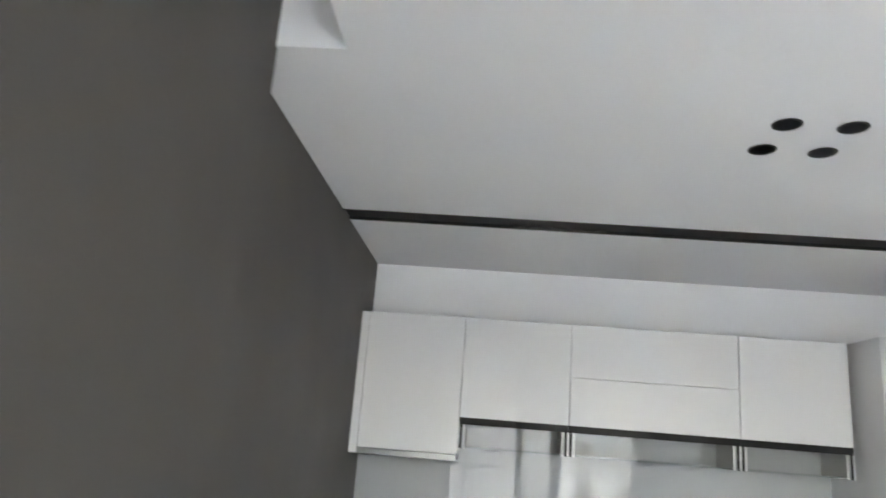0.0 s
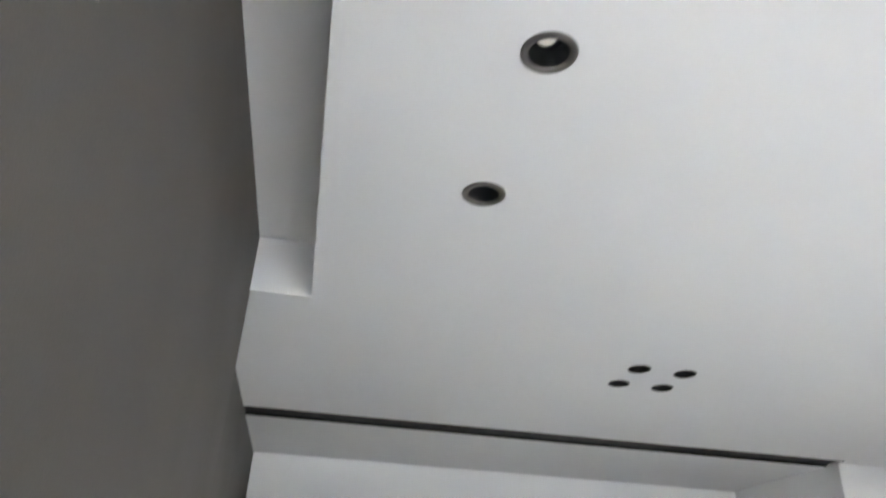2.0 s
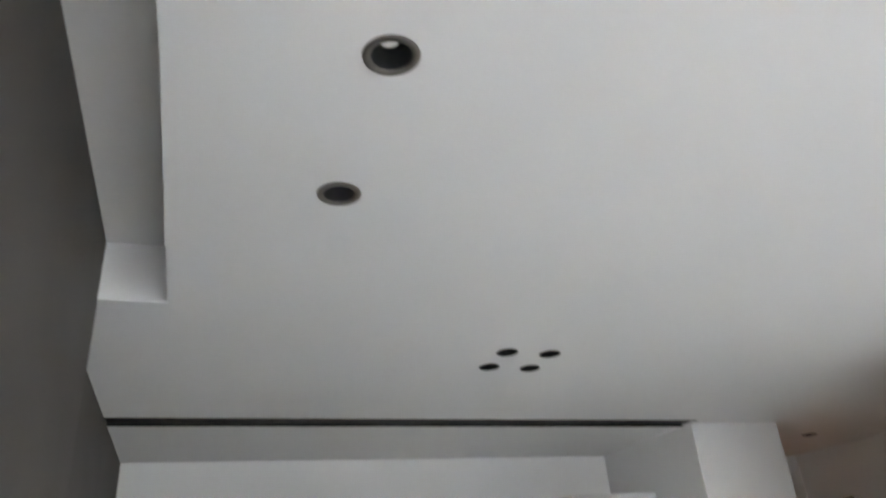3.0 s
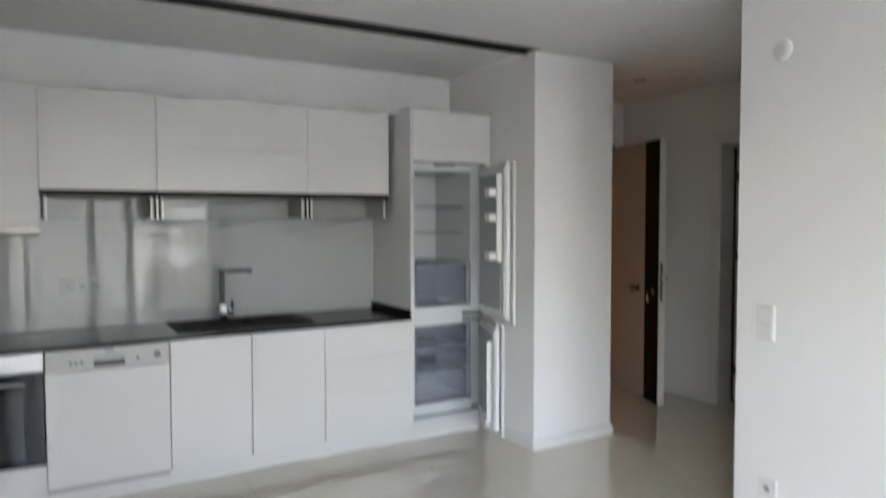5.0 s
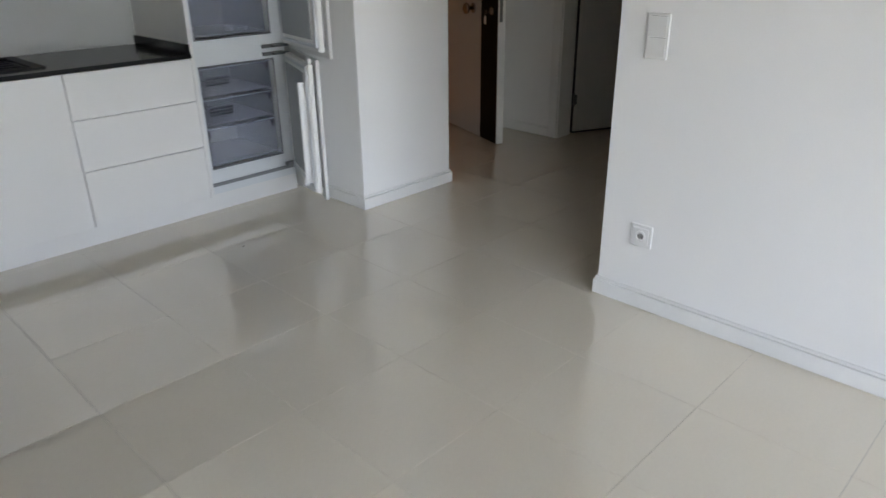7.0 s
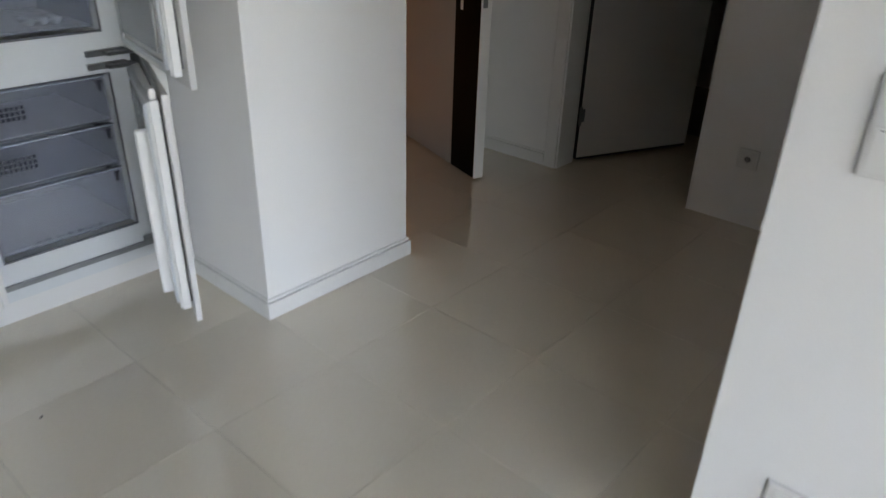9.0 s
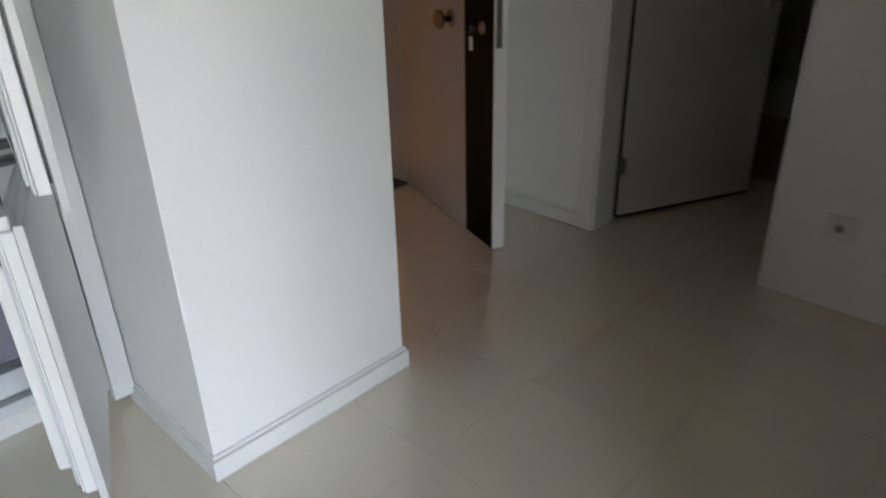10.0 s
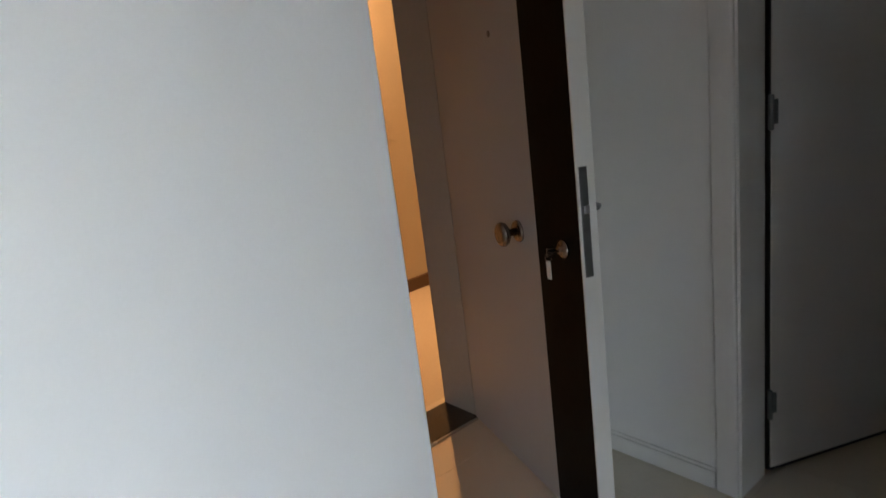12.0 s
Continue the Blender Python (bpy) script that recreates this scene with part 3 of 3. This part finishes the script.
part("door", front(bmesh.new(), -0.246, 0.3, 0.0, 0.747, 0.0), CABINET, hood)
part("filler_strip", block(-0.291, -0.2475, 0.002, 0.0205, -0.032, 0.742, 0.001, 1), CABINET, hood, "white filler strip beside the wall")
part("visor", block(-0.244, 0.297, -0.004, 0.31, -0.034, 0.0, 0.003), VISOR, hood, "polished steel visor")
part("filter", block(-0.24, 0.25, 0.04, 0.29, -0.038, -0.0345), GREY_PLASTIC, hood)

# ---- fridge in its housing ----
housing = thing("fridge_housing", (0.31, 0.3, 0), "tall white cabinet round the built-in fridge", "cabinet", "kitchen base units")
part("side_panel", block(-0.310, -0.292, -0.3, 0.29, 0.13, 2.235, 0.001, 1), CABINET, housing)
part("filler_board", block(0.283, 0.344, -0.30, -0.27, 0.045, 1.894, 0.001, 1), CABINET, housing)
part("side_panel", block(0.319, 0.338, -0.268, 0.29, 0.13, 2.235, 0.001, 1), CABINET, housing)
part("top_box", block(-0.291, 0.317, -0.278, 0.29, 1.90, 2.234), CARCASS, housing)
part("door", front(bmesh.new(), -0.292, 0.318, 1.896, 2.236, -0.3), CABINET, housing)

fr = thing("fridge", (0.31, 0.3, 0), "built-in fridge freezer, nearly empty, both doors open", "fridge")
FX0, FX1 = -0.272, 0.165
FW = 0.24
for shell, row in (("side_wall", (-0.288, FX0, -0.28, 0.27, 0.135, 1.885)), ("side_wall", (FX1, FW, -0.28, 0.27, 0.135, 1.885)), ("middle_divider", (FX0, FX1, -0.28, 0.27, 0.80, 0.925)),
                   ("base_panel", (FX0, FX1, -0.28, 0.27, 0.135, 0.268)), ("top_wall", (FX0, FX1, -0.28, 0.27, 1.835, 1.885)), ("back_wall", (FX0, FX1, 0.2, 0.27, 0.268, 1.835))):
    part(shell, block(*row, 0.0), LINER, fr)
part("vent_strip", block(-0.287, 0.24, -0.29, -0.275, 0.178, 0.195), GREY_PLASTIC, fr, "grey vent strip above the plinth")
part("top_bracket", block(-0.12, 0.03, -0.30, -0.27, 1.868, 1.885, 0.002), GREY_PLASTIC, fr)
for z in (1.225, 1.42, 1.60):
    sh = part("shelf", block(FX0 + 0.004, FX1 - 0.004, -0.18, 0.195, z, z + 0.006), SHELF_GLASS, fr, "clear glass shelf")
    part("shelf_edge", block(FX0 + 0.004, FX1 - 0.004, -0.186, -0.1805, z - 0.002, z + 0.009, 0.001), SHELF_GLASS, sh)


def drawer(z0, z1, mat=DRAWER, y0=-0.245):
    dr = part("drawer", tray(FX0 + 0.006, FX1 - 0.006, y0, 0.18, z0, z1, 0.004), mat, fr, "smoky blue translucent drawer")
    for x in (FX0 + 0.016, FX1 - 0.034):
        part("drawer_rail", block(x, x + 0.018, y0 - 0.004, y0 + 0.14, z1 - 0.022, z1 - 0.014, 0.002), VENT_DARK, dr)
    part("drawer_base", block(FX0 + 0.012, FX1 - 0.012, y0 + 0.006, 0.174, z0 + 0.0045, z0 + 0.0075), BASE_GREY, dr)
    for x in (FX0 + 0.022, FX1 - 0.032):
        part("drawer_bracket", block(x, x + 0.01, y0 - 0.003, y0 - 0.0002, z1 - 0.048, z1 - 0.022, 0.001), VENT_DARK, dr)
    part("drawer_lip", block(FX0 + 0.004, FX1 - 0.004, y0 - 0.005, y0 + 0.010, z1 - 0.006, z1, 0.002), LIP, dr)
    return dr


for z0, z1 in ((0.935, 1.20), (0.485, 0.625), (0.635, 0.785)):
    drawer(z0, z1)
drawer(0.275, 0.475, PALE_DRAWER)
rack = thing("egg_rack", (0.355, 0.16, 0.943), "clear plastic egg rack lying in the fridge drawer", "egg rack")
RACK = material("clear_grey_plastic", (0.50, 0.53, 0.56), 0.12)
part("plate", block(-0.062, 0.062, -0.03, 0.03, 0.012, 0.016, 0.001), RACK, rack)
for i in range(3):
    for j in range(2):
        part("cup", lathe([(0.011, 0.0), (0.013, 0.004), (0.016, 0.012), (0.018, 0.022), (0.0165, 0.022), (0.012, 0.006), (0.0, 0.004)], 18, pose(-0.04 + i * 0.04, -0.018 + j * 0.036, 0)), RACK, rack)
for z0, z1 in ((0.925, 1.225), (0.268, 0.80)):
    part("opening_rim", ring_slab((FX0, FX1, z0, z1), (FX0 + 0.005, FX1 - 0.005, z0 + 0.007, z1 - 0.004), -0.2835, -0.2805, True), RIM_GREY, fr, "dark rim round the opening")
slot_mesh = mesh_of("vent_slot", block(-0.0045, 0.0045, -0.0006, 0.0006, -0.0055, 0.0055, 0.0), VENT_DARK)
for z in (0.70, 0.545):
    for i in range(9):
        for k in range(3):
            slot = new("vent_slot", slot_mesh)
            slot.location = (FX0 + 0.054 + i * 0.0145, -0.2518, z + k * 0.0155)
            slot.parent = fr
for i in range(7):
    part("base_slot", block(FX0 + 0.11 + i * 0.034, FX0 + 0.126 + i * 0.034, -0.2518, -0.2508, 0.292, 0.296), VENT_DARK, fr)


def door_mesh(name, z0, z1, angle, bins, panel, reach, rim):
    """A fridge door with its furniture panel. panel, reach: how far panel and body go past the nominal width; rim: bottom and top of the raised inner flange."""
    U = 0.47
    m = pose(0.18, -0.295, 0, 0, 0, angle)

    def put(bm):
        bm.transform(m)
        return bm
    edge = -U - reach
    d = part(name, put(block(edge, 0.0, -0.071, -0.046, z0, z1 - 0.01, 0.003)), TRIM, fr, "white insulated door edge")
    part("inner_shell", put(block(edge + 0.003, -0.004, -0.0452, -0.040, z0 + 0.003, z1 - 0.013, 0.003)), TRIM, d, "white inner door shell")
    part("front_panel", put(block(-U - panel, 0.02, -0.094, -0.077, z0 - 0.03, z1 + 0.012, 0.0015, 1)), CABINET, d, "matt white furniture panel")
    # Dark colour here is the shade in the gap between body and panel.
    part("gap_fill", put(block(edge + 0.006, 0.0, -0.0768, -0.0712, z0 + 0.02, z1 - 0.02)), GAP_DARK, d, "dark strip filling the shaded gap behind the panel")
    part("latch_block", put(block(edge + 0.004, edge + 0.05, -0.068, -0.048, z1 - 0.0095, z1 + 0.02, 0.006)), TRIM, d)
    part("inner_panel", put(block(edge + 0.07, -0.035, -0.0395, -0.032, z0 + 0.055, z1 - 0.055, 0.002)), DOOR_INNER, d, "glossy grey inner door panel")
    for k, row in enumerate(((edge + 0.012, edge + 0.03, z0 + 0.02, z1 - 0.02), (-0.03, -0.012, z0 + 0.02, z1 - 0.02), (edge + 0.031, -0.031, z0 + 0.02, z0 + 0.036), (edge + 0.031, -0.031, z1 - 0.036, z1 - 0.02))):
        part("gasket", put(block(row[0], row[1], -0.0395, -0.032, row[2], row[3], 0.002, 1)), LINER, d, "grey rubber door gasket")
    part("inner_rim", put(block(edge + 0.048, edge + 0.068, -0.0395, 0.0, *rim, 0.008, 3)), TRIM, d, "white raised inner flange")
    for z in bins:
        part("bin_end", put(block(edge + 0.07, edge + 0.15, -0.0395, 0.045, z, z + 0.05, 0.006)), PLASTIC, d, "white door shelf bracket")
    return d


door_mesh("upper_door", 0.872, 1.86, 78.2, (1.25, 1.50, 1.66), 0.030, -0.005, (1.24, 1.80))
door_mesh("lower_door", 0.172, 0.835, 68.6, (), 0.048, 0.014, (0.215, 0.735))
for z in (0.815, 0.855):
    part("hinge", blocks((0.10, 0.22, -0.297, -0.28, z, z + 0.018), (0.15, 0.235, -0.33, -0.29, z + 0.004, z + 0.014)), HINGE_METAL, fr, "dark steel door hinge")

part("lower_hinge", block(0.17, 0.238, -0.318, -0.282, 0.196, 0.218, 0.004), GREY_PLASTIC, fr, "dark lower door hinge")

# ---- hall: entrance door, side door ----
solid("door_frame", blocks((2.482, 2.512, ENTRY - 0.012, ENTRY, 0, 2.195), (1.50, 1.53, ENTRY - 0.012, ENTRY, 0, 2.195), (1.53, 2.482, ENTRY - 0.012, ENTRY, 2.165, 2.195)), LINING, "grey painted frame round the entrance doorway", "door frame", "structure")
solid("door_lining", blocks((2.474, 2.482, ENTRY + 0.003, 0.925, 0.013, 2.165), (1.53, 1.538, ENTRY + 0.003, 0.925, 0.013, 2.165)), LINING, "grey painted lining inside the entrance doorway", "door frame", "structure")
solid("threshold", block(1.53, 2.482, ENTRY - 0.01, 0.93, -0.002, 0.012, 0.003), THRESHOLD, "dark polished granite door threshold", "threshold", "structure")
solid("threshold_strip", block(1.53, 2.47, ENTRY - 0.019, ENTRY - 0.0105, -0.002, 0.010, 0.002), STEEL, "thin metal edging strip along the threshold", "threshold", "structure")
ang = math.degrees(math.atan2(-0.13 - ENTRY, 2.176 - 2.482))
LEAF = 0.912
ent = thing("door_1", (2.472, ENTRY - 0.002, 0), "entrance door standing open, cream with a dark band", "door", kind="structure", rz=ang)
# local x runs from hinge to free edge, y to the side away from the viewer
D1 = 2.145
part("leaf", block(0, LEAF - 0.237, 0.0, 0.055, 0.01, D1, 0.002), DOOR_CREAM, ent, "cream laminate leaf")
part("dark_band", block(LEAF - 0.237, LEAF - 0.001, 0.0008, 0.054, 0.01, D1), WENGE, ent, "dark wenge veneer band")
part("edge", block(LEAF, LEAF + 0.006, 0.0, 0.056, 0.01, D1, 0.001, 1), DOOR_WHITE, ent, "white lipped door edge")
part("back_skin", block(0.002, LEAF, 0.0552, 0.058, 0.01, D1), DOOR_WHITE, ent)
lock = part("lock_plate", block(LEAF + 0.0055, LEAF + 0.008, 0.008, 0.032, 0.857, 1.162), HINGE_METAL, ent, "dull steel lock face plate")
part("latch", block(LEAF + 0.008, LEAF + 0.018, 0.012, 0.028, 1.035, 1.06, 0.003), CHROME, lock)
knob = part("knob", lathe([(0.013, 0.0), (0.012, 0.030), (0.020, 0.036), (0.035, 0.046), (0.039, 0.055), (0.038, 0.064), (0.029, 0.070), (0.012, 0.068), (0.0, 0.067)], 36, pose(LEAF - 0.355, 0, 0.925, 90)), NICKEL, ent, "round satin nickel door knob")
part("rosette", lathe([(0.036, 0), (0.036, 0.005), (0.030, 0.010), (0.016, 0.012), (0.0, 0.012)], 36, pose(LEAF - 0.355, 0.0005, 0.925, 90)), NICKEL, knob)
cyl = part("lock_cylinder", lathe([(0.027, 0), (0.027, 0.006), (0.020, 0.011), (0.011, 0.012), (0.011, 0.02), (0.0, 0.02)], 28, pose(LEAF - 0.085, 0.001, 0.922, 90)), NICKEL, ent, "dark nickel lock rosette")
part("key", blocks((LEAF - 0.092, LEAF - 0.078, -0.045, -0.018, 0.919, 0.923), (LEAF - 0.094, LEAF - 0.092, -0.052, -0.028, 0.907, 0.933)), NICKEL, cyl)
part("key_ring", tube([(LEAF - 0.1, -0.042 + 0.012 * math.cos(w / 8 * math.pi), 0.904 + 0.012 * math.sin(w / 8 * math.pi)) for w in range(16)], 0.0012, 6), NICKEL, cyl)
part("key_tag", block(LEAF - 0.113, LEAF - 0.091, -0.046, -0.041, 0.838, 0.893, 0.003), PLASTIC, cyl, "white key tag")
part("inner_handle", tube([(LEAF - 0.05, 0.058, 1.03), (LEAF - 0.05, 0.095, 1.03), (LEAF - 0.06, 0.107, 1.03), (LEAF - 0.17, 0.107, 1.03)], 0.009), HINGE_METAL, ent, "steel lever handle")
part("peephole", lathe([(0.010, 0), (0.010, 0.003), (0.0, 0.004)], 20, pose(LEAF - 0.43, 0.0005, 1.53, 90)), BRONZE, ent)

casing = block(HALL - 0.018, HALL, -0.342, -0.268, 0, 2.19, 0.008, 3)
box(casing, HALL - 0.018, HALL, -1.105, -0.343, 2.115, 2.19, 0.005)
box(casing, HALL, 2.785, -0.348, -0.33, 0, 2.12)
box(casing, HALL, 2.785, -1.105, -1.092, 0, 2.12)
box(casing, HALL, 2.785, -1.092, -0.348, 2.105, 2.12)
solid("door_frame", casing, TRIM, "white rounded architrave round the side doorway", "door frame", "structure")
ang2 = math.degrees(math.atan2(-0.67 + 0.346, 3.498 - 2.79))
d2 = thing("door_2", (2.795, -0.352, 0), "white interior door standing open into a dark room", "door", kind="structure", rz=ang2)
part("leaf", block(0.012, 0.79, -0.001, 0.039, 0.02, 2.09, 0.003), DOOR_WHITE, d2)
for z in (0.262, 1.21, 1.85):
    part("hinge", blocks((0.012, 0.034, -0.004, -0.001, z - 0.036, z + 0.036),), HINGE_METAL, d2, "dull steel hinge leaf")
    part("hinge_pin", lathe([(0.005, -0.052), (0.0085, -0.05), (0.0085, 0.05), (0.005, 0.052)], 14, pose(0.004, -0.008, z)), HINGE_METAL, d2)
# Black strip paints the shade of the deep gap between jamb and leaf.
part("gap_shade", block(0.004, 0.0116, 0.001, 0.035, 0.014, 2.088), BLACK, d2, "black strip for the shade in the hinge gap")
part("bottom_strip", block(0.02, 0.785, 0.004, 0.034, 0.006, 0.0195), BLACK, d2, "black strip under the leaf")
part("handle", tube([(0.72, -0.001, 1.02), (0.72, -0.045, 1.02), (0.71, -0.052, 1.02), (0.60, -0.052, 1.02)], 0.009), STEEL, d2, "steel lever handle")
part("escutcheon", lathe([(0.025, 0), (0.025, 0.008), (0.0, 0.008)], 24, pose(0.72, -0.001, 1.02, 90)), STEEL, d2)
part("escutcheon", lathe([(0.025, 0), (0.025, 0.008), (0.0, 0.008)], 24, pose(0.72, -0.001, 0.93, 90)), STEEL, d2)

solid("floor_corridor", block(0.9, 4.2, 0.93, 2.7, -0.2, -0.002), CORRIDOR_TILE, "pale polished corridor floor tiles", "floor", "structure")
solid("baseboard_corridor", block(1.0, 4.1, 2.285, 2.3, 0, 0.085), SKIRT_BROWN, "brown tile skirting in the corridor", "baseboard", "structure")

cup = thing("utility_cupboard", (2.88, 2.30, 1.02), "cream wall cupboard in the orange-lit corridor", "cupboard")
part("frame", block(-0.55, 0.55, -0.006, -0.0005, 0.0, 1.1, 0.001, 1), CORRIDOR, cup)
part("door", block(-0.53, 0.53, -0.010, -0.0065, 0.118, 1.08, 0.001, 1), CORRIDOR, cup)
crumb = solid("crumb", lathe([(0.0, 0.0), (0.004, 0.0005), (0.0045, 0.002), (0.002, 0.004), (0.0, 0.0042)], 10, pose(-0.085, -0.424, 0.0002)), BLACK, "tiny dark crumb lying on the floor tiles", "crumb")

# ---- ceiling lamps ----
def downlight(x, y, ring, label, group, outer=0.052):
    dl = thing("downlight", (x, y, H), label, "downlight", group)
    part("ring", lathe([(0.038, -0.001), (outer, -0.001), (outer, -0.003), (outer - 0.004, -0.005), (0.038, -0.004), (0.0375, 0.0)], 40, None, False), ring, dl)
    part("can", lathe([(0.0375, 0.0), (0.036, 0.05), (0.030, 0.075), (0.0, 0.078)], 36, None, False), BLACK, dl)
    part("lamp", lathe([(0.0, 0.0), (0.012, 0.0), (0.027, -0.010), (0.028, -0.006), (0.020, 0.014), (0.0, 0.016)], 28, pose(0, 0.004, 0.046, -14)), CHROME, dl, "unlit reflector lamp")
    return dl


for x, y in DOWN:
    downlight(x, y, BRONZE, "round bronze recessed ceiling downlight, unlit", "downlights along the cove")
for x, y in SPOTS:
    downlight(x, y, BLACK, "small black recessed ceiling spot, unlit", "square of four ceiling spots", 0.044)
for x, y in HALL_SPOT:
    downlight(x, y, BRONZE, "round recessed hall downlight", "hall downlights")

cl = thing("corridor_light", (3.17, 1.84, 2.83), "small round corridor ceiling lamp glowing orange", "ceiling lamp")
part("housing", lathe([(0.09, 0.0), (0.09, -0.03), (0.08, -0.045), (0.072, -0.045), (0.072, -0.03), (0.0, -0.03)], 32), BRONZE, cl)
glow = bpy.data.materials.new("lit_lamp_glass")
glow.use_nodes = True
gb = glow.node_tree.nodes["Principled BSDF"]
gb.inputs["Emission Color"].default_value = (1.0, 0.74, 0.42, 1)
gb.inputs["Emission Strength"].default_value = 60.0
part("diffuser", lathe([(0.010, -0.034), (0.008, -0.044), (0.0, -0.0465)], 32), glow, cl)

# ---- floor tiles ----
TX, TY = 0.4425, 0.4505
floor_ob = bpy.data.objects["floor"]
tile_mesh = mesh_of("tile", block(-TX / 2 + 0.0006, TX / 2 - 0.0006, -TY / 2 + 0.0006, TY / 2 - 0.0006, -0.01, 0.0, 0.0002, 1), TILE)
for i in range(-16, 10):
    for j in range(-13, 5):
        cx, cy = 0.662 + (i + 0.5) * TX, -0.82 + (j + 0.5) * TY
        if cx > 3.9 or (cx < -2.95 and cy > -3.85) or cx < -6.3 or cy > 0.95 or cy < -6.7 or (cx > 1.0 and cy < -3.4):
            continue
        t = new("tile", tile_mesh)
        t.location = (cx, cy, 0)
        t.parent = floor_ob
